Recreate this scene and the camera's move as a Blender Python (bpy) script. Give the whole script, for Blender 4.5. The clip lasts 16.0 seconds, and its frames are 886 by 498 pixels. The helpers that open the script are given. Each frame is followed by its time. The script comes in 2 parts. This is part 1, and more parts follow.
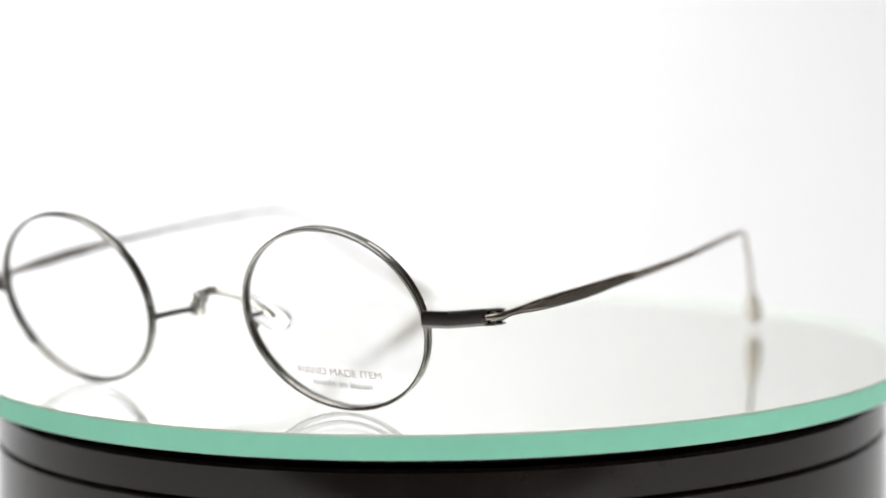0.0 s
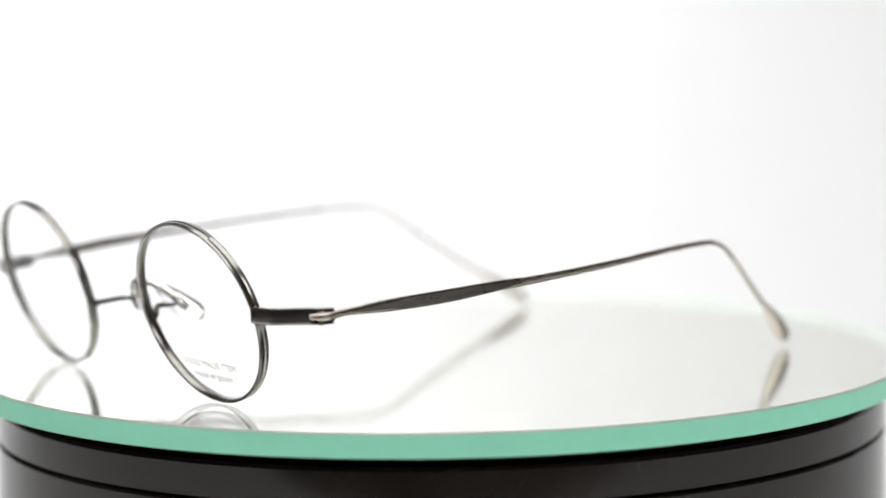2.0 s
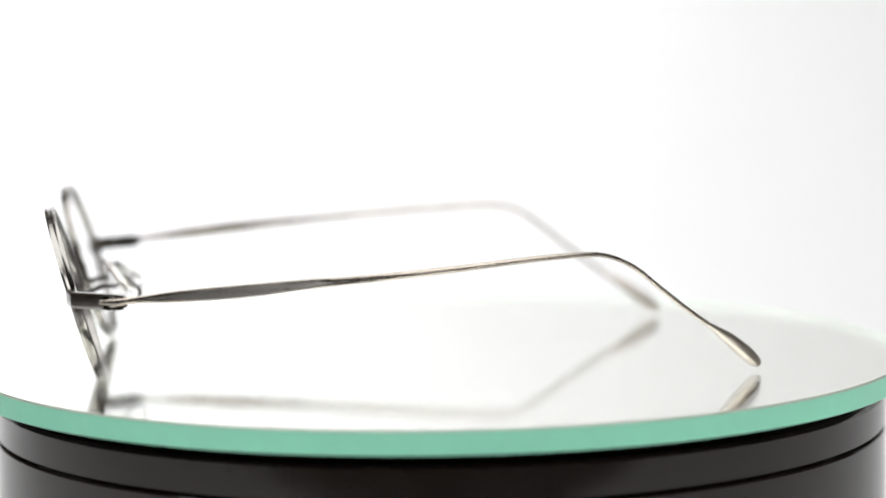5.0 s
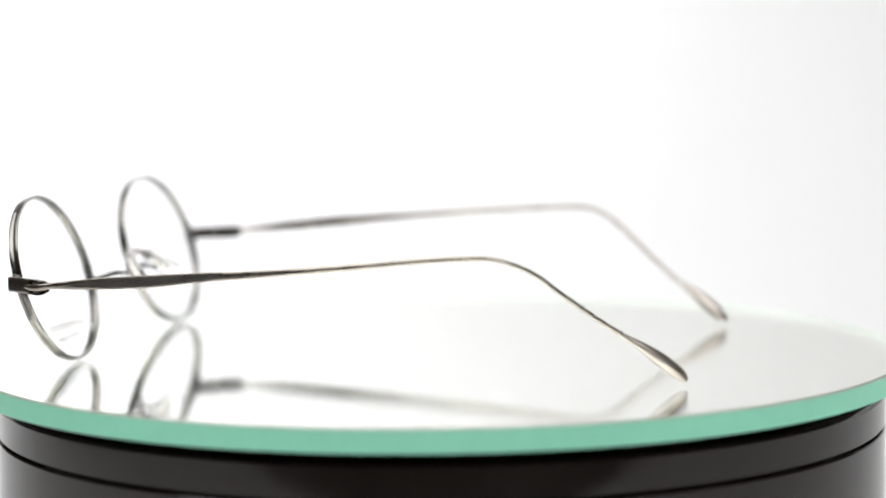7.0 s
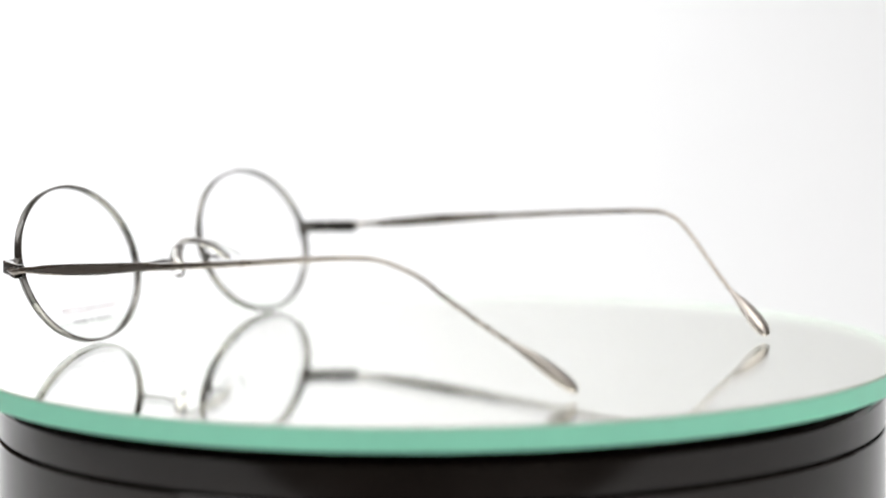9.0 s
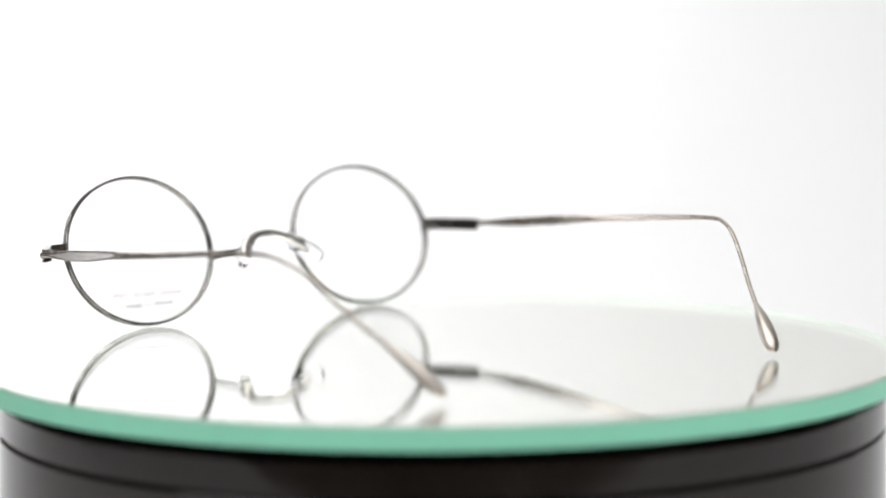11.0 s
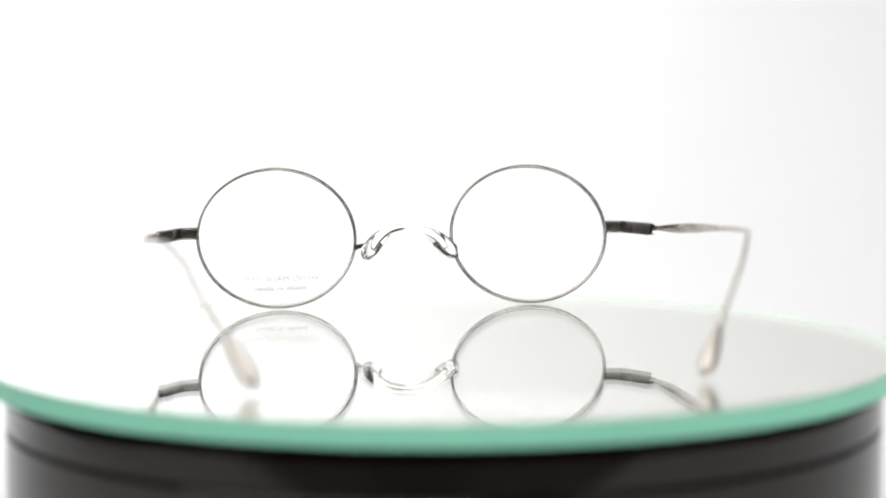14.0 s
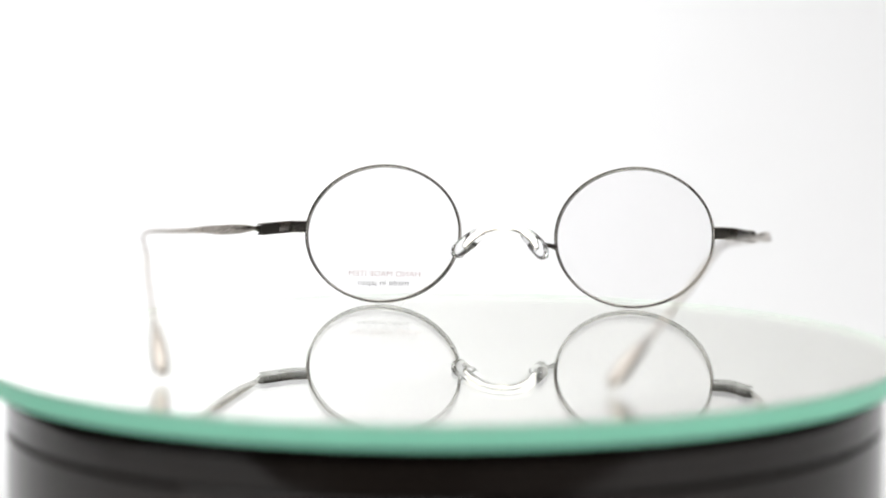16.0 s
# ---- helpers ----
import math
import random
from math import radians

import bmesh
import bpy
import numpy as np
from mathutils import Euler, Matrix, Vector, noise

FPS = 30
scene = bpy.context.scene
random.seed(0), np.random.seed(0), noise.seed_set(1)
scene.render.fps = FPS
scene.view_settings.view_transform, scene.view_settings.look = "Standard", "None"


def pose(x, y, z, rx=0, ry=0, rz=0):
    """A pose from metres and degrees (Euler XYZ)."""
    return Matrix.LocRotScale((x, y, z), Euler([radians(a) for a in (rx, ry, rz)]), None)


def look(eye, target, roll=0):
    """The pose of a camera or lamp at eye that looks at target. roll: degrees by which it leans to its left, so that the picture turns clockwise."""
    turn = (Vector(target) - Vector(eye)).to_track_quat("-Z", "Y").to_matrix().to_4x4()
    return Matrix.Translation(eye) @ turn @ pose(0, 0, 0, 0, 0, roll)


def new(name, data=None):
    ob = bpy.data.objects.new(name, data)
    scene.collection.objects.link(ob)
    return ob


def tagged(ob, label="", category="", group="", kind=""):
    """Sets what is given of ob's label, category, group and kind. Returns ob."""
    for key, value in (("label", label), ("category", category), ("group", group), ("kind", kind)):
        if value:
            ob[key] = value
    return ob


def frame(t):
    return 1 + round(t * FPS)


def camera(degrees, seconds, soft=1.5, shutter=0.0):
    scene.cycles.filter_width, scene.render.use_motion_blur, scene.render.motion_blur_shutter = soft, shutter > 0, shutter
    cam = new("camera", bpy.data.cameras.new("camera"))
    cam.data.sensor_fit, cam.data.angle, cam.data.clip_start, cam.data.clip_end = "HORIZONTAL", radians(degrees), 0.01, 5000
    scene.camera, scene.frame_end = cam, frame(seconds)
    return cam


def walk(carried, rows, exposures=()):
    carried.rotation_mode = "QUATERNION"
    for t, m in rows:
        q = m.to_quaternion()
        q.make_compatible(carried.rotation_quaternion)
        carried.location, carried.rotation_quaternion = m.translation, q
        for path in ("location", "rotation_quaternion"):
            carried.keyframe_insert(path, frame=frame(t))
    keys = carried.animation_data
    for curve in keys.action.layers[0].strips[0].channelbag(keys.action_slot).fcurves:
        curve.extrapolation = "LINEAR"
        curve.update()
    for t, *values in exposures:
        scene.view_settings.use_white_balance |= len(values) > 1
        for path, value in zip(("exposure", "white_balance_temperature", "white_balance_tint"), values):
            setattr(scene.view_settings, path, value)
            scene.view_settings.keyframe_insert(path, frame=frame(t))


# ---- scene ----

# The table's axis is the z axis and the mirror's upper face is z = 0 (its lean is in TILT).
EYE = Vector((0.0, -0.49785, 0.0737))
AIM = (Matrix.Rotation(radians(-0.0204), 3, "Z") @ Matrix.Rotation(radians(-5.915), 3, "X")) @ Vector((0, 1, 0))
ROLL = -0.378
SECONDS = 16.0


def camera_at(back):
    eye = EYE - AIM * back
    return look(eye, eye + AIM, ROLL)


cam = camera(22.31, SECONDS, soft=1.7)
cam.data.dof.use_dof = True
cam.data.dof.aperture_fstop = 7.8
# the lens breathes as it focuses further away: a few millimetres back
walk(cam, [(0.0, camera_at(0)), (6.0, camera_at(0)), (13.1, camera_at(0)), (13.9, camera_at(0.0054)), (16.0, camera_at(0.0054))])


def platter_angle(t):
    return radians(145.254 - 9.7419 * t - 0.00365 * (t - 8) ** 2)


TILT = Matrix.Rotation(radians(0.255), 4, "Y") @ Matrix.Rotation(radians(-0.41), 4, "X")


def on_platter(t, x, y, z):
    return Matrix.Rotation(platter_angle(t), 4, "Z") @ TILT @ Matrix.Translation((x, y, z))


# ---- light ----
world = bpy.data.worlds.new("studio")
world.use_nodes = True
world.node_tree.nodes["Background"].inputs[0].default_value = (0.9, 0.93, 1.0, 1)
world.node_tree.nodes["Background"].inputs[1].default_value = 0.05
scene.world = world


def area_lamp(name, eye, target, sx, sy, watts, colour):
    data = bpy.data.lights.new(name, "AREA")
    data.shape, data.size, data.size_y, data.energy, data.color = "RECTANGLE", sx, sy, watts, colour
    ob = new(name, data)
    ob.matrix_basis = look(eye, target)
    return ob


area_lamp("softbox_overhead", (-0.22, -0.22, 1.0), (-0.09, -0.08, 0.0), 1.25, 1.35, 13.9, (0.99, 0.99, 0.975))
area_lamp("softbox_side", (-0.62, 0.29, 0.27), (-0.10, 1.2, 0.15), 0.3, 0.5, 6.95, (0.955, 0.965, 1.0))
# its reflection runs along the temples as they turn past it
area_lamp("softbox_front", (0.27, -0.74, 0.44), (0.0, 0.0, 0.02), 0.34, 0.34, 1.5, (1.0, 0.98, 0.96))


# ---- materials ----
def material(name, colour, rough=0.5, metal=0.0, spread=0.12, grain=200.0, bump=0.0, rough_spread=0.1, stretch=(1, 1, 1), coat=0.0, ior=1.5, transmission=0.0):
    """A principled surface with a coarse and a fine noise in colour, roughness and relief."""
    m = bpy.data.materials.new(name)
    m.use_nodes = True
    n, l = m.node_tree.nodes, m.node_tree.links
    b = n["Principled BSDF"]
    b.inputs["Metallic"].default_value, b.inputs["IOR"].default_value = metal, ior
    b.inputs["Transmission Weight"].default_value, b.inputs["Coat Weight"].default_value = transmission, coat
    at = n.new("ShaderNodeTexCoord")
    scale = n.new("ShaderNodeMapping")
    scale.inputs["Scale"].default_value = stretch
    l.new(at.outputs["Object"], scale.inputs["Vector"])
    fine, wide = n.new("ShaderNodeTexNoise"), n.new("ShaderNodeTexNoise")
    for tex, s in ((fine, grain), (wide, grain / 9)):
        tex.inputs["Scale"].default_value, tex.inputs["Detail"].default_value = s, 4
        l.new(scale.outputs[0], tex.inputs["Vector"])
    both = n.new("ShaderNodeMath")
    both.operation = "ADD"
    l.new(fine.outputs["Fac"], both.inputs[0])
    l.new(wide.outputs["Fac"], both.inputs[1])
    ramp = n.new("ShaderNodeMapRange")
    ramp.inputs["From Min"].default_value, ramp.inputs["From Max"].default_value = 0.6, 1.4
    l.new(both.outputs[0], ramp.inputs["Value"])
    mix = n.new("ShaderNodeMix")
    mix.data_type = "RGBA"
    mix.inputs["A"].default_value = (*[c * (1 - spread) for c in colour], 1)
    mix.inputs["B"].default_value = (*[min(1, c * (1 + spread)) for c in colour], 1)
    l.new(ramp.outputs[0], mix.inputs["Factor"])
    l.new(mix.outputs["Result"], b.inputs["Base Color"])
    dull = n.new("ShaderNodeMapRange")
    dull.inputs["To Min"].default_value, dull.inputs["To Max"].default_value = max(0.0, rough - rough_spread), rough + rough_spread
    l.new(ramp.outputs[0], dull.inputs["Value"])
    l.new(dull.outputs[0], b.inputs["Roughness"])
    if bump:
        relief = n.new("ShaderNodeBump")
        relief.inputs["Strength"].default_value, relief.inputs["Distance"].default_value = bump, 0.0002
        l.new(fine.outputs["Fac"], relief.inputs["Height"])
        l.new(relief.outputs[0], b.inputs["Normal"])
    return m


def clear(name, colour, ior, rough=0.0):
    m = bpy.data.materials.new(name)
    m.use_nodes = True
    n, l = m.node_tree.nodes, m.node_tree.links
    n.remove(n["Principled BSDF"])
    g = n.new("ShaderNodeBsdfGlass")
    g.inputs["Color"].default_value, g.inputs["IOR"].default_value, g.inputs["Roughness"].default_value = (*colour, 1), ior, rough
    l.new(g.outputs[0], n["Material Output"].inputs["Surface"])
    return m


PEWTER = material("antique_pewter", (0.315, 0.303, 0.285), 0.2, 1.0, 0.2, 5000, 0.0, 0.06)
NEAR_BLACK = material("near_black_metal", (0.07, 0.065, 0.06), 0.4, 1.0, 0.2, 4000, 0.0, 0.05)
TIP = material("satin_silver_tip", (0.58, 0.53, 0.48), 0.36, 1.0, 0.14, 3000, 0.0, 0.06)
SATIN = material("polished_pewter", (0.76, 0.735, 0.70), 0.2, 1.0, 0.12, 4000, 0.0, 0.06)
STREAKED = material("streaked_pewter", (0.32, 0.30, 0.285), 0.2, 1.0, 0.28, 2600, 0.0, 0.05, (0.15, 0.15, 2))
TEMPLE = material("brushed_antique_silver", (0.45, 0.405, 0.355), 0.28, 1.0, 0.18, 3000, 0.0, 0.07, (4, 0.25, 4))
ROOT = material("darkened_root_silver", (0.40, 0.36, 0.315), 0.26, 1.0, 0.1, 3000, 0.0, 0.06, (4, 0.25, 4))
BRIGHT_SILVER = material("lightened_silver", (0.58, 0.555, 0.525), 0.3, 1.0, 0.16, 3000, 0.0, 0.07, (4, 0.25, 4))
PAD = clear("clear_silicone", (0.995, 0.996, 0.998), 1.27, 0.0)


def thin_lens(name, colour, gloss):
    """A lens without power: it lets light straight through and mirrors a little of it."""
    m = bpy.data.materials.new(name)
    m.use_nodes = True
    n, l = m.node_tree.nodes, m.node_tree.links
    n.remove(n["Principled BSDF"])
    t, g, f, mix = n.new("ShaderNodeBsdfTransparent"), n.new("ShaderNodeBsdfGlossy"), n.new("ShaderNodeLayerWeight"), n.new("ShaderNodeMixShader")
    t.inputs["Color"].default_value = (*colour, 1)
    g.inputs["Roughness"].default_value = 0.01
    f.inputs["Blend"].default_value = 0.3
    share = n.new("ShaderNodeMath")
    share.operation = "MULTIPLY_ADD"
    share.inputs[1].default_value, share.inputs[2].default_value = 8 * gloss, gloss
    l.new(f.outputs["Facing"], share.inputs[0])
    l.new(share.outputs[0], mix.inputs["Fac"])
    l.new(t.outputs[0], mix.inputs[1])
    l.new(g.outputs[0], mix.inputs[2])
    l.new(mix.outputs[0], n["Material Output"].inputs["Surface"])
    return m


LENS = thin_lens("demo_lens", (0.986, 0.984, 0.986), 0.012)
PRINT_DARK = material("grey_print", (0.22, 0.21, 0.215), 0.6, 0.0, 0.25, 2500)
PRINT_PALE = material("faded_rose_print", (0.62, 0.52, 0.505), 0.6, 0.0, 0.25, 2500)
PLATE_GLASS = clear("plate_glass", (0.993, 0.997, 0.975), 1.5)
SILVERING = material("silvering", (0.97, 0.972, 0.965), 0.0, 1.0, 0.01, 40, 0.0, 0.0)


def ground_glass(name, colour, through_share):
    """A ground glass edge: part of what it shows is the light that runs inside the plate."""
    m = material(name, colour, 0.35, 0.0, 0.05, 300, 0.05, 0.05)
    n, l = m.node_tree.nodes, m.node_tree.links
    t, mix = n.new("ShaderNodeBsdfTranslucent"), n.new("ShaderNodeMixShader")
    t.inputs["Color"].default_value = (*[0.15 + 0.85 * c for c in colour], 1)
    mix.inputs["Fac"].default_value = through_share
    l.new(n["Principled BSDF"].outputs[0], mix.inputs[1])
    l.new(t.outputs[0], mix.inputs[2])
    l.new(mix.outputs[0], n["Material Output"].inputs["Surface"])
    return m


EDGE_GREEN = ground_glass("ground_green_glass_edge", (0.37, 0.90, 0.68), 0.245)
CHAMFER = ground_glass("frosted_chamfer", (0.55, 0.60, 0.52), 0.5)
# added inner skin: backdrop light through the far edge, painted as pale glass
INNER_EDGE = ground_glass("pale_inner_edge", (0.80, 0.81, 0.78), 0.3)
BLACK_GLOSS = material("black_gloss_plastic", (0.0125, 0.0088, 0.0072), 0.09, 0.0, 0.3, 75, 0.03, 0.06, ior=1.43)
BLACK_RUBBER = material("black_rubber", (0.010, 0.010, 0.010), 0.7, 0.0, 0.3, 400, 0.2, 0.1)
FLOOR_PAINT = material("dark_floor", (0.04, 0.037, 0.035), 0.6, 0.0, 0.2, 30, 0.1, 0.05)
CEILING_PAINT = material("white_ceiling_paint", (0.7, 0.69, 0.67), 0.8, 0.0, 0.05, 20, 0.1, 0.05)
PAPER = material("white_paper", (0.82, 0.82, 0.825), 0.75, 0.0, 0.012, 14, 0.1, 0.05)
WALL_PAINT = material("warm_brown_paint", (0.21, 0.165, 0.13), 0.8, 0.0, 0.1, 30, 0.1, 0.05)

# unseen wall behind the camera, darkened so that the rims reflect black
DARK_WALL = material("dark_unseen_wall", (0.035, 0.032, 0.03), 0.9, 0.0, 0.2, 60, 0.2, 0.05)


# ---- building helpers ----
def shade(me, angle=32):
    for f in me.polygons:
        f.use_smooth = True
    me.set_sharp_from_angle(angle=radians(angle))


def part(name, bm, mat, parent=None, label="", origin=(0, 0, 0), angle=32, outward=True):
    """Links a bmesh, given in the thing's space, as one mesh under its parent, with its own origin."""
    o = Vector(origin)
    if outward:
        bmesh.ops.recalc_face_normals(bm, faces=bm.faces)
    for v in bm.verts:
        v.co -= o
    me = bpy.data.meshes.new(name)
    bm.to_mesh(me)
    bm.free()
    for m in mat if isinstance(mat, tuple) else (mat,):
        me.materials.append(m)
    shade(me, angle)
    ob = new(name, me)
    if parent:
        ob.parent = parent
        held = Vector()
        up = parent
        while up.parent:
            held += up.location
            up = up.parent
        ob.location = o - held
    else:
        ob.location = o
    return tagged(ob, label)


def loft(bm, rings, closed_ring=True, cap=True, loop=False):
    """Skins rings of points."""
    rows = [[bm.verts.new(q) for q in ring] for ring in rings]
    count = len(rows[0])
    pairs = list(zip(rows, rows[1:])) + ([(rows[-1], rows[0])] if loop else [])
    for a, b in pairs:
        for i in range(count if closed_ring else count - 1):
            j = (i + 1) % count
            bm.faces.new((a[i], a[j], b[j], b[i]))
    if cap and not loop:
        bm.faces.new(rows[0])
        bm.faces.new(rows[-1])
    return rows


def spline(knots, per=8):
    """Catmull-Rom through rows of numbers."""
    k = [np.array(q, float) for q in knots]
    k = [2 * k[0] - k[1], *k, 2 * k[-1] - k[-2]]
    out = []
    for a, b, c, d in zip(k, k[1:], k[2:], k[3:]):
        for i in range(per):
            t = i / per
            out.append(0.5 * (2 * b + (c - a) * t + (2 * a - 5 * b + 4 * c - d) * t * t + (3 * b - a - 3 * c + d) * t ** 3))
    out.append(k[-2])
    return out


def sweep(bm, rows, sides=14, square=2.0, roll=0, squares=None):
    """Rows of x, y, z, height, width: a bar along them, with a superelliptic section, rolled about its line by some degrees."""
    rings = []
    points = [Vector(r[:3]) for r in rows]
    for i, r in enumerate(rows):
        along = (points[min(i + 1, len(rows) - 1)] - points[max(i - 1, 0)]).normalized()
        side = along.cross(Vector((0, 0, 1))).normalized()
        up = side.cross(along)
        c, d = math.cos(radians(roll)), math.sin(radians(roll))
        side, up = side * c - up * d, up * c + side * d
        ring = []
        for s in range(sides):
            a = 2 * math.pi * (s + 0.5) / sides
            c, d = math.cos(a), math.sin(a)
            e = 2 / (squares[i] if squares else square)
            ring.append(points[i] + side * (r[4] / 2 * math.copysign(abs(c) ** e, c)) + up * (r[3] / 2 * math.copysign(abs(d) ** e, d)))
        rings.append(ring)
    loft(bm, rings)


def lathe(bm, profile, steps=192, offset=(0, 0)):
    rings = [[(offset[0] + r * math.cos(2 * math.pi * i / steps), offset[1] + r * math.sin(2 * math.pi * i / steps), z) for i in range(steps)] for r, z in profile]
    return loft(bm, rings, cap=False)


def mm(rows):
    return [[c / 1000 for c in r] for r in rows]


# ---- the studio ----
TABLE = -0.055


def box(bm, lo, hi):
    vs = [bm.verts.new((x, y, z)) for x in (lo[0], hi[0]) for y in (lo[1], hi[1]) for z in (lo[2], hi[2])]
    for f in ((0, 1, 3, 2), (4, 6, 7, 5), (0, 4, 5, 1), (2, 3, 7, 6), (0, 2, 6, 4), (1, 5, 7, 3)):
        bm.faces.new([vs[i] for i in f])


def structure(name, lo, hi, mat, label, category):
    bm = bmesh.new()
    box(bm, lo, hi)
    tagged(part(name, bm, mat, None, label), "", category, "", "structure")


def build_studio():
    # unseen closed room, its tones set for what the metal and drum reflect
    lo, hi, th = (-1.6, -1.9, TABLE - 0.004), (1.6, 1.3, 1.6), 0.08
    structure("floor", (lo[0], lo[1], lo[2] - th), (hi[0], hi[1], lo[2]), FLOOR_PAINT, "dark grey floor under the white paper", "floor")
    structure("ceiling", (lo[0], lo[1], hi[2]), (hi[0], hi[1], hi[2] + th), CEILING_PAINT, "plain white ceiling over the set", "ceiling")
    structure("wall_west", (lo[0] - th, lo[1], lo[2]), (lo[0], hi[1], hi[2]), WALL_PAINT, "unseen brown wall, warm for the metal to reflect", "wall")
    structure("wall_east", (hi[0], lo[1], lo[2]), (hi[0] + th, hi[1], hi[2]), WALL_PAINT, "unseen brown wall, warm for the metal to reflect", "wall")
    structure("wall_north", (lo[0], hi[1], lo[2]), (hi[0], hi[1] + th, hi[2]), WALL_PAINT, "unseen brown wall, warm for the metal to reflect", "wall")
    structure("wall_south", (lo[0], lo[1] - th, lo[2]), (hi[0], lo[1], hi[2]), DARK_WALL, "unseen wall behind the camera, darkened for the rims to reflect", "wall")
    # one sheet of paper, swept up behind the set
    bm = bmesh.new()
    line = [(-0.262, TABLE), (0.30, TABLE)]
    r = 0.40
    line += [(0.30 + r * math.sin(a), TABLE + r - r * math.cos(a)) for a in [math.pi / 2 * i / 20 for i in range(1, 21)]]
    line.append((0.70, 1.25))
    rings = []
    for i, (y, z) in enumerate(line):
        a, b = line[max(i - 1, 0)], line[min(i + 1, len(line) - 1)]
        d = Vector((b[0] - a[0], b[1] - a[1])).normalized()
        y2, z2 = y + d.y * 0.002, z - d.x * 0.002
        rings.append([(-0.33, y, z), (0.95, y, z), (0.95, y2, z2), (-0.33, y2, z2)])
    loft(bm, rings)
    tagged(part("backdrop", bm, PAPER, None, "seamless white paper sweep behind and under the turntable"), "", "backdrop", "", "structure")


# ---- the turntable and its mirror ----
def build_turntable():
    table = tagged(new("turntable"), "round glossy black plastic display turntable on white paper", "turntable")
    table.location = (0, 0, TABLE)
    low = -TABLE
    r = 0.0979
    bm = bmesh.new()
    profile = [(0.0001, 0.0), (r - 0.003, 0.0), (r, 0.002), (r, low - 0.0440), (r - 0.0006, low - 0.0434), (0.0001, low - 0.0434)]
    lathe(bm, profile)
    part("base", bm, BLACK_GLOSS, table, "glossy black foot")
    for o in table.children:
        o.location = (0, 0, 0)
    bm = bmesh.new()
    d = (0.0002, 0.0006)
    profile = [(0.0001, -0.0412), (r - 0.0005, -0.0412), (r, -0.0407), (r, -0.0156), (r - 0.0002, -0.0153), (r - 0.0018, -0.0152), (r - 0.0018, -0.0144), (r - 0.00005, -0.0144), (r, -0.01435),
               (r, -0.0082), (r - 0.0006, -0.0075), (r - 0.0030, -0.0073), (r - 0.0034, -0.0071), (r - 0.0034, -0.0051), (0.0001, -0.0051)]
    lathe(bm, profile, 192, d)
    platter = part("platter", bm, BLACK_GLOSS, table, "glossy black turning drum with a groove")
    platter.location = (0, 0, 0)
    return table, platter


def build_mirror_plate():
    plate = tagged(new("mirror_plate"), "round mirror plate with a green glass edge on a turntable", "mirror")
    R, th = 0.1028, 0.0047
    d = (-0.0002, 0.0013)
    bm = bmesh.new()
    lathe(bm, [(0.0001, -th), (R - 0.0002, -th), (R, -th + 0.0002), (R, -0.0004), (R - 0.0004, 0.0), (0.0001, 0.0)], 256, d)
    for f in bm.faces:
        top, mid = max(v.co.z for v in f.verts), sum(v.co.z for v in f.verts) / 4
        f.material_index = 0 if mid > -0.00001 else 3 if top < -th + 0.00001 else 2 if mid > -0.0003 else 1
    bmesh.ops.recalc_face_normals(bm, faces=bm.faces)
    rim = bm
    bmesh.ops.delete(rim, geom=[f for f in rim.faces if f.material_index in (0, 3)], context="FACES")
    mats = (PLATE_GLASS, EDGE_GREEN, CHAMFER, SILVERING, INNER_EDGE)
    bm = bmesh.new()
    lathe(bm, [(0.0001, -th + 0.00002), (R - 0.00045, -th + 0.00002), (R - 0.00045, 0.0), (0.0001, 0.0)], 256, d)
    for f in bm.faces:
        top, foot = max(v.co.z for v in f.verts), min(v.co.z for v in f.verts)
        f.material_index = 3 if top < -th + 0.0001 else 4 if foot < -0.001 else 0
    glass = part("glass", bm, mats, plate, "clear silvered plate glass", angle=20)
    glass.visible_shadow = False
    part("edge", rim, mats, plate, "ground pale green glass edge", angle=20, outward=False)
    bm = bmesh.new()
    lathe(bm, [(0.0001, -th - 0.0003), (R - 0.0026, -th - 0.0003), (R - 0.0024, -th - 0.0002), (R - 0.0024, -th - 0.00004), (0.0001, -th - 0.00004)], 256, d)
    part("backing", bm, BLACK_RUBBER, plate, "thin dark backing sheet")
    return plate


# ---- the eyeglasses ----
# In their own space: x sideways, the fronts of the lenses to +y, the temples to -y.
RIM_A, RIM_B, RIM_X = 0.02075, 0.01847, 0.0330
LEAN, WRAP, GAP = -15.69, -2.35, 0.00034
RIM_Z = RIM_B * math.cos(radians(LEAN)) + GAP


def rim_frame(s):
    return Matrix.Translation((s * RIM_X, 0, RIM_Z)) @ Matrix.Rotation(radians(s * WRAP), 4, "Z") @ Matrix.Rotation(radians(LEAN), 4, "X")


def oval(a, inset):
    """A point of the oval, inset along its normal."""
    n = Vector((math.cos(a) / RIM_A, 0, math.sin(a) / RIM_B)).normalized()
    return Vector((RIM_A * math.cos(a), 0, RIM_B * math.sin(a))) - n * inset


RIM_SECTION = mm([(0.72, 0.78), (0.55, 0.97), (0.32, 1.06), (0.09, 0.98), (0.0, 0.78), (0.0, 0.28), (0.17, 0.12), (0.17, -0.12), (0.0, -0.28), (0.0, -0.78), (0.09, -0.98), (0.32, -1.06), (0.55, -0.97), (0.72, -0.78)])
BULGE = 0.0011


def lens_front(p):
    """How far the lens's front bulges at a point of its plane."""
    return BULGE * (1 - (p.x / RIM_A) ** 2 - (p.z / RIM_B) ** 2) + 0.0002


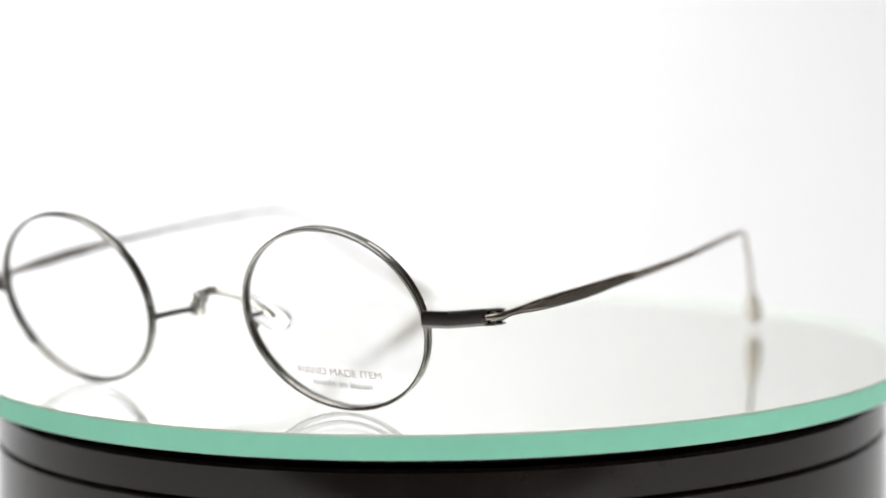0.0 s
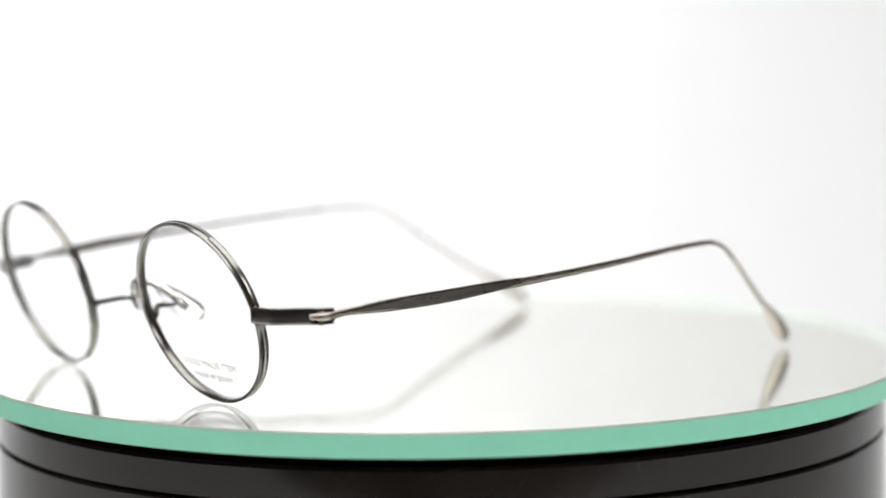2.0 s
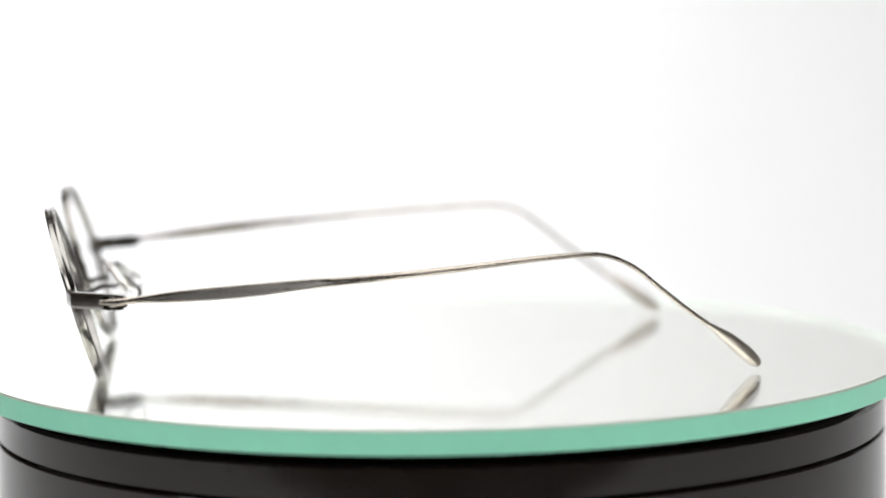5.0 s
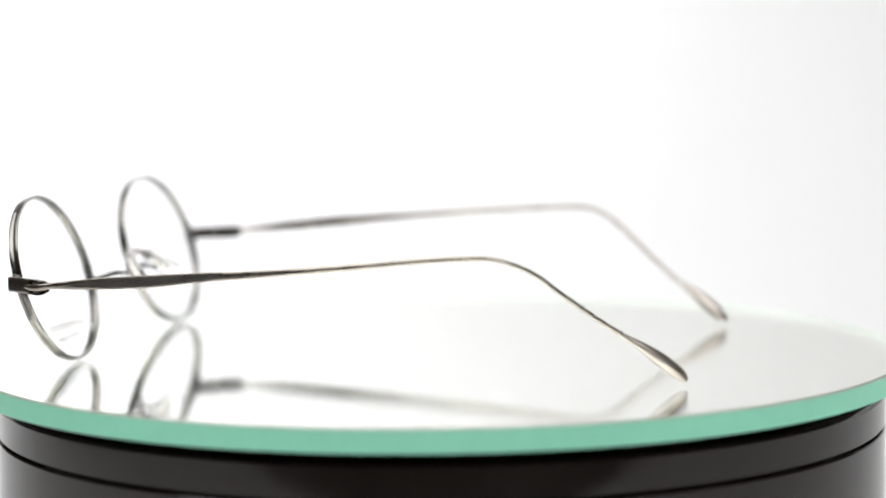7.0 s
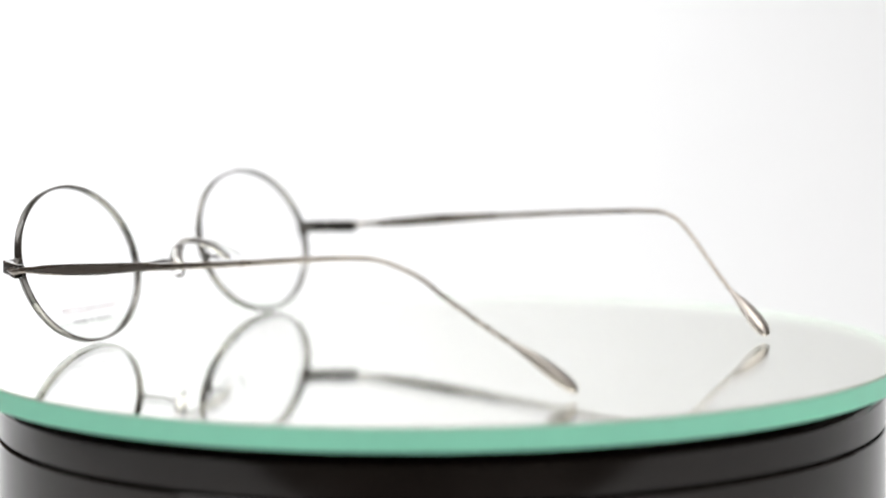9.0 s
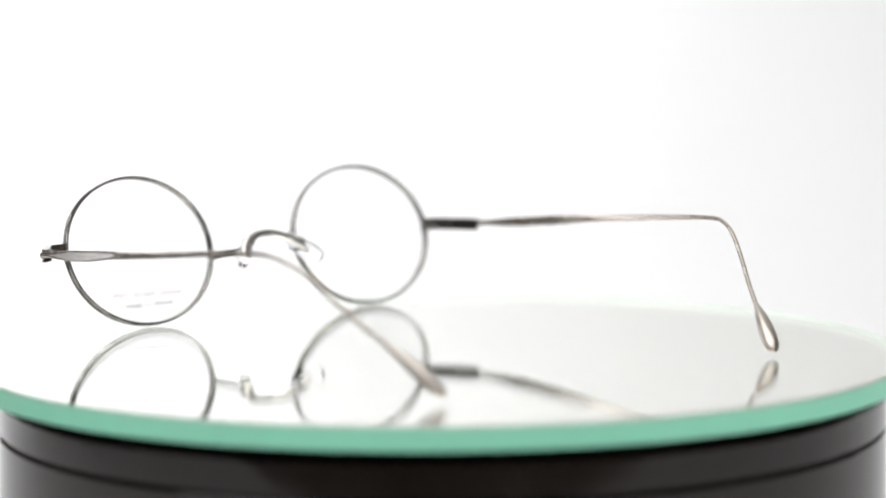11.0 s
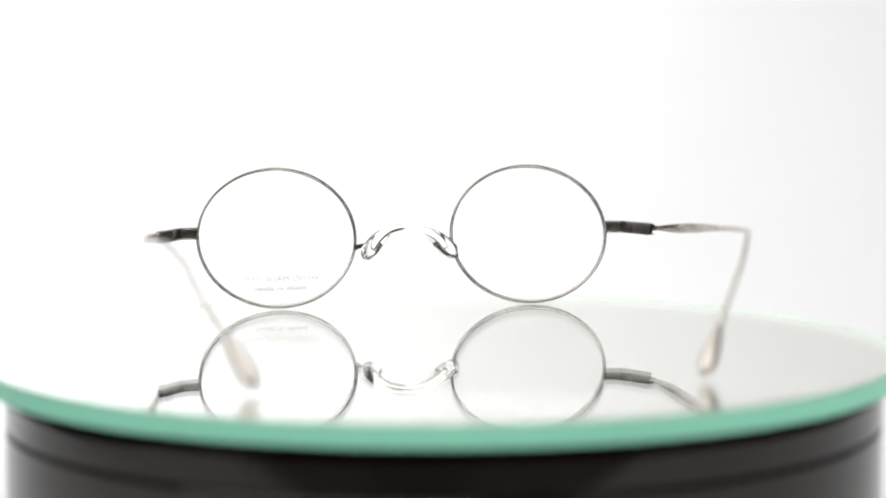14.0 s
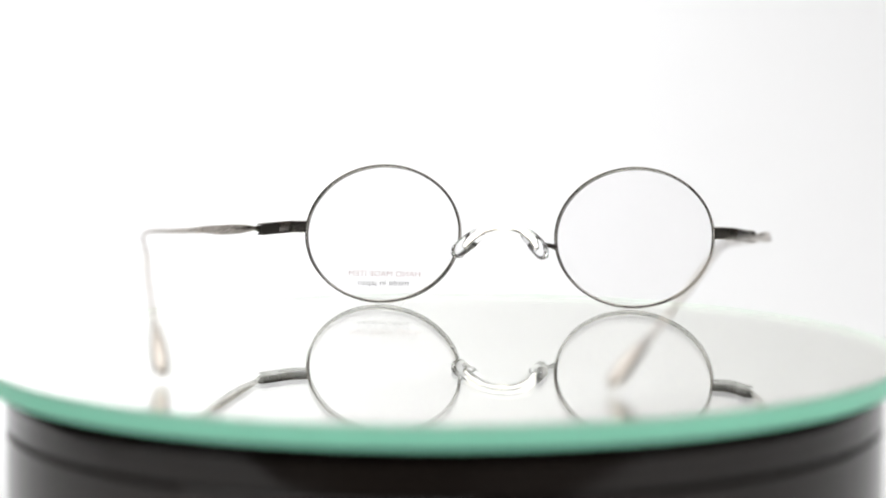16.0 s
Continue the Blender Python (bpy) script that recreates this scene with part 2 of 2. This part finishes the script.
def build_rim(s, glasses):
    bm = bmesh.new()
    steps = 540
    m = rim_frame(s)
    rings = []
    for i in range(steps):
        a = 2 * math.pi * i / steps
        side = a if s > 0 else math.pi - a
        deg = math.degrees(side) % 360
        beaded = 6 < deg < 60
        ring = []
        for k, (inset, y) in enumerate(RIM_SECTION):
            cut = 0.00016 * min(1.0, (60 - deg) / 25, (deg - 6) / 6) if beaded and i % 2 and k in (4, 5, 8, 9) else 0.0
            q = oval(a, inset + cut)
            ring.append(m @ Vector((q.x, y, q.z)))
        rings.append(ring)
    loft(bm, rings, loop=True)
    return part("rim", bm, PEWTER, glasses, "grooved antique pewter rim with fine beading", m.translation, 46)


def build_lens(s, glasses):
    bm = bmesh.new()
    m = rim_frame(s)
    steps, rings = 96, 10
    for front in (True, False):
        rows = []
        for r in range(1, rings + 1):
            row = []
            for i in range(steps):
                a = 2 * math.pi * i / steps
                q = oval(a, 0.0006) * (r / rings)
                row.append(bm.verts.new(m @ Vector((q.x, lens_front(q) - (0 if front else 0.0011), q.z))))
            rows.append(row)
        for a, b in zip(rows, rows[1:]):
            for i in range(steps):
                bm.faces.new((a[i], a[(i + 1) % steps], b[(i + 1) % steps], b[i]))
        bm.faces.new(rows[0])
        if front:
            outer = rows[-1]
        else:
            for i in range(steps):
                bm.faces.new((outer[i], outer[(i + 1) % steps], rows[-1][(i + 1) % steps], rows[-1][i]))
    ob = part("lens", bm, LENS, glasses, "clear demo lens", m.translation)
    ob.visible_shadow = False
    return ob


def print_line(words, height, width, middle_x, base_z, mat, lens, label):
    """A line of print on the front of the lettered lens, in the lens plane's metres, read from the front."""
    curve = bpy.data.curves.new("print", "FONT")
    curve.body, curve.size, curve.align_x = words, 1.0, "CENTER"
    tmp = bpy.data.objects.new("print", curve)
    scene.collection.objects.link(tmp)
    bpy.context.view_layer.update()
    me = bpy.data.meshes.new_from_object(tmp.evaluated_get(bpy.context.evaluated_depsgraph_get()))
    bpy.data.objects.remove(tmp)
    bpy.data.curves.remove(curve)
    xs = [v.co.x for v in me.vertices]
    tall = max(v.co.y for v in me.vertices)
    k = width / (max(xs) - min(xs))
    turn = rim_frame(-1).to_3x3()
    for v in me.vertices:
        q = Vector((middle_x - v.co.x * k, 0, base_z + v.co.y * height / tall))
        v.co = turn @ Vector((q.x, lens_front(q) + 0.0001, q.z))
    me.materials.append(mat)
    me.name = "lettering"
    ob = new("lettering", me)
    ob.parent = lens
    tagged(ob, label)


def build_endpiece(s, glasses):
    """A square bar from the rim round the corner, forked at the hinge."""
    z = 19.6
    bm = bmesh.new()
    plan = [(53.2, 0.15), (55.5, -0.33), (57.9, -0.85), (60.0, -4.0), (62.0, -7.1)]
    sweep(bm, mm([(s * x, y, z, 3.2, 1.7) for x, y in plan]), 16, 7.0)
    body = part("endpiece", bm, STREAKED, glasses, "squared antique pewter endpiece with a forked hinge", (s * 0.058, -0.001, z / 1000))
    for dz in (1.29, -1.29):
        bm = bmesh.new()
        rows = [(61.8, -6.8, 0.62, 1.7), (62.7, -8.1, 0.56, 1.75), (63.5, -9.3, 0.52, 1.65), (63.9, -10.0, 0.42, 1.3), (64.1, -10.4, 0.2, 0.7)]
        sweep(bm, mm([(s * x, y, z + dz, a, b) for x, y, a, b in rows]), 12, 4.5)
        part("lug", bm, PEWTER, body)
    # the hinge's inner leaf, near-black to paint the shade between the lugs
    bm = bmesh.new()
    sweep(bm, mm([(s * x, y, z, h, 0.9) for x, y, h in ((59.9, -4.4, 2.4), (60.7, -6.3, 2.7), (61.8, -8.5, 2.9), (62.8, -10.1, 2.7), (63.3, -11.0, 1.9))]), 16, 6.0)
    part("hinge_leaf", bm, NEAR_BLACK, body, "inner hinge leaf, near-black as the shade in the fork")
    bm = bmesh.new()
    x, y = s * 0.0629, -0.0083
    lathe(bm, [(0.00001, z / 1000 + 0.0017), (0.0005, z / 1000 + 0.00168), (0.0006, z / 1000 + 0.0015), (0.0006, z / 1000 - 0.0017), (0.00001, z / 1000 - 0.0017)], 14, (x, y))
    part("screw", bm, BRIGHT_SILVER, body, "small hinge screw")


# the wire's middle line, in millimetres, and its height and width along it
WIRE = [(1.75, 1.4), (1.35, 1.1), (2.35, 1.0), (2.55, 1.0), (1.95, 1.05), (1.55, 1.1), (1.35, 1.1), (1.2, 1.05), (1.1, 1.0)] + [(0.95, 0.98)] * 6
LETTERED_SIDE = [(63.9, -9.0, 19.6), (64.5, -12.8, 20.1), (65.5, -22.0, 20.7), (66.6, -34.1, 21.5), (67.4, -46.2, 22.6), (67.9, -54.1, 23.1), (67.6, -72.0, 24.5), (66.2, -89.9, 26.1),
                 (65.0, -99.8, 26.6), (64.1, -104.1, 26.3), (62.6, -108.1, 24.9), (60.7, -111.9, 22.7), (59.3, -115.9, 19.4), (56.6, -122.0, 14.6), (54.2, -127.2, 10.8)]
PLAIN_SIDE = [(63.6, -8.7, 19.9), (65.0, -12.5, 20.1), (67.0, -21.8, 20.8), (68.4, -34.0, 21.9), (69.1, -46.1, 22.9), (69.0, -54.1, 23.5), (67.8, -72.0, 24.9), (65.4, -89.8, 26.1),
              (63.1, -99.4, 26.5), (61.9, -103.0, 26.1), (60.6, -106.6, 24.7), (58.9, -110.2, 22.2), (56.4, -114.6, 18.6), (52.8, -120.3, 13.9), (49.7, -125.5, 9.9)]
TIP_WIDTHS = [(0.0, 1.0, 1.1), (0.12, 1.3, 1.6), (0.3, 2.0, 2.6), (0.5, 2.6, 3.4), (0.7, 2.9, 3.7), (0.86, 2.65, 3.4), (0.95, 1.9, 2.5), (0.985, 1.1, 1.5), (1.0, 0.3, 0.5)]


def build_temple(s, glasses, side, tip):
    bm = bmesh.new()
    line = [(side[0][0] - 1.6, side[0][1] + 2.9, side[0][2], 1.1, 1.5)] + [(*q, *w) for q, w in zip(side, WIRE)]
    wire = spline(line, 7)
    sweep(bm, mm([(s * r[0], *r[1:]) for r in wire]), 20, squares=[2.1 + 2.9 * min(1, max(0, (r[1] + 66) / 14), max(0, (-12 - r[1]) / 5)) for r in wire])
    # hinge half in darker silver: its dark reflection is put into the colour
    for f in bm.faces:
        f.material_index = 1 if f.calc_center_median().y > -0.050 else 0
    ob = part("temple", bm, (TEMPLE, ROOT), glasses, "slender brushed antique silver temple bent down at the ear", (s * 0.0645, -0.013, 0.02))
    # flattened ear tip
    bm = bmesh.new()
    a = Vector(line[-1][:3])
    b = Vector(tip)
    rows = []
    for k, h, w in TIP_WIDTHS:
        q = a.lerp(b, k)
        rows.append((s * q.x, q.y, q.z + 0.5 * math.sin(math.pi * k), h, w))
    sweep(bm, mm(spline(rows, 5)), 16, 2.2)
    part("temple_tip", bm, TIP, ob, "flattened teardrop metal tip")
    # leaf-shaped facet on the outer side of the flare, its sheen painted lighter
    bm = bmesh.new()
    rings = []
    for r in spline(line[2:7], 8):
        k = (r[1] + 13.0) / (-54.0 + 13.0)
        h = max(0.04, (r[3] - 0.85) * min(1.0, 3.2 * k, 5 * (1 - k) + 0.02))
        out = r[0] + r[4] / 2 + 0.05
        rings.append([Vector((s * x, r[1], r[2] + dz)) / 1000 for x, dz in ((out - 0.3, h / 2 + 0.34), (out, h / 2), (out + 0.24 * h, -h / 2), (out - 0.3, -h / 2 - 0.34))])
    loft(bm, rings)
    for f in bm.faces:
        f.material_index = 1
    for k in range(len(rings) - 1):
        bm.faces.ensure_lookup_table()
        bm.faces[4 * k + 1].material_index = 0
    part("facet", bm, (BRIGHT_SILVER, NEAR_BLACK), ob, "leaf-shaped facet, its sheen in lighter silver", angle=10)
    return ob


def build_bridge(glasses):
    bm = bmesh.new()
    half = [(9.6, -10.2, 15.7, 1.2, 1.3), (8.3, -8.7, 17.5, 1.0, 1.6), (5.7, -6.9, 19.5, 1.05, 1.8), (2.7, -5.6, 20.6, 1.1, 1.9)]
    rows = [(-x, *r) for x, *r in half] + [(0.0, -5.1, 20.85, 1.1, 1.9)] + half[::-1]
    bridge_rows = spline(rows, 6)
    sweep(bm, mm(bridge_rows), 16, 3.2, 42)
    bridge = part("bridge", bm, SATIN, glasses, "arched antique pewter saddle bridge", (0, -0.0052, 0.0212))
    for s in (1, -1):
        bm = bmesh.new()
        post = [(12.7, -1.1, 15.4, 1.6, 1.5), (11.9, -1.7, 15.65, 1.25, 1.25), (11.0, -2.3, 15.9, 1.2, 1.2), (8.8, -3.7, 16.4, 1.15, 1.15), (8.0, -4.9, 16.6, 1.1, 1.1), (8.1, -6.6, 16.5, 0.8, 0.8), (8.8, -8.2, 16.8, 0.7, 0.7)]
        sweep(bm, mm([(s * r[0], *r[1:]) for r in spline(post, 5)]), 10, 2.2)
        # near-black: the dark room the post reflects is put into its colour
        part("post", bm, NEAR_BLACK, bridge, "thin pewter post with its dark reflection in the colour")
        bm = bmesh.new()
        pad = [(12.0, -12.5, 14.3, 0.5, 0.4), (11.9, -12.3, 14.4, 2.4, 1.7), (11.1, -11.5, 14.9, 4.0, 2.9), (9.9, -10.1, 15.7, 4.7, 3.4), (8.6, -8.7, 17.0, 4.4, 3.4), (7.2, -7.6, 18.3, 3.7, 3.1), (5.7, -6.85, 19.4, 2.7, 2.9), (5.1, -6.6, 19.75, 1.6, 2.6), (5.0, -6.55, 19.8, 0.5, 1.2)]
        sweep(bm, mm([(s * r[0], *r[1:]) for r in spline(pad, 4)]), 16, 2.3)
        part("nose_pad", bm, PAD, glasses, "clear silicone nose pad sleeve", (s * 0.0092, -0.0088, 0.0163)).visible_shadow = False


def build_eyeglasses():
    glasses = tagged(new("eyeglasses"), "oval antique silver wire eyeglasses with clear lenses standing on a mirror", "eyeglasses")
    for s in (-1, 1):
        build_rim(s, glasses)
        lens = build_lens(s, glasses)
        if s < 0:
            text_lens = lens
        build_endpiece(s, glasses)
    build_temple(-1, glasses, LETTERED_SIDE, (48.7, -139.3, 1.1))
    build_temple(1, glasses, PLAIN_SIDE, (42.8, -137.7, 1.1))
    build_bridge(glasses)
    print_line("HAND MADE ITEM", 0.00150, 0.0190, 0.0007, -0.0113, PRINT_PALE, text_lens, "faded rose capitals printed on the lens")
    print_line("made in japan", 0.00140, 0.0134, 0.0005, -0.01365, PRINT_DARK, text_lens, "small grey lettering printed on the lens")
    return glasses


build_studio()
turntable, platter = build_turntable()
mirror_plate = build_mirror_plate()
eyeglasses = build_eyeglasses()
# what the lens is focused on, as the autofocus shifts it
focus_point = tagged(new("focus_point"), "", "", "", "structure")
cam.data.dof.focus_object = focus_point


def motions():
    times = [0.0, 0.1] + [0.5 * i for i in range(1, 32)] + [15.9, 16.0]
    walk(platter, [(t, Matrix.Translation((0, 0, -TABLE)) @ on_platter(t, 0, 0, 0)) for t in times])
    walk(mirror_plate, [(t, on_platter(t, 0, 0, 0)) for t in times])
    depths = [(0.0, 0.412), (2.0, 0.425), (4.0, 0.44), (7.0, 0.46), (9.0, 0.485), (11.5, 0.515), (12.5, 0.50), (13.5, 0.49), (13.9, 0.58), (16.0, 0.583)]
    walk(focus_point, [(t, Matrix.Translation(EYE + AIM * d)) for t, d in depths])
    walk(eyeglasses, [(t, on_platter(t, 0.00196, 0.07911, 0)) for t in times])


motions()
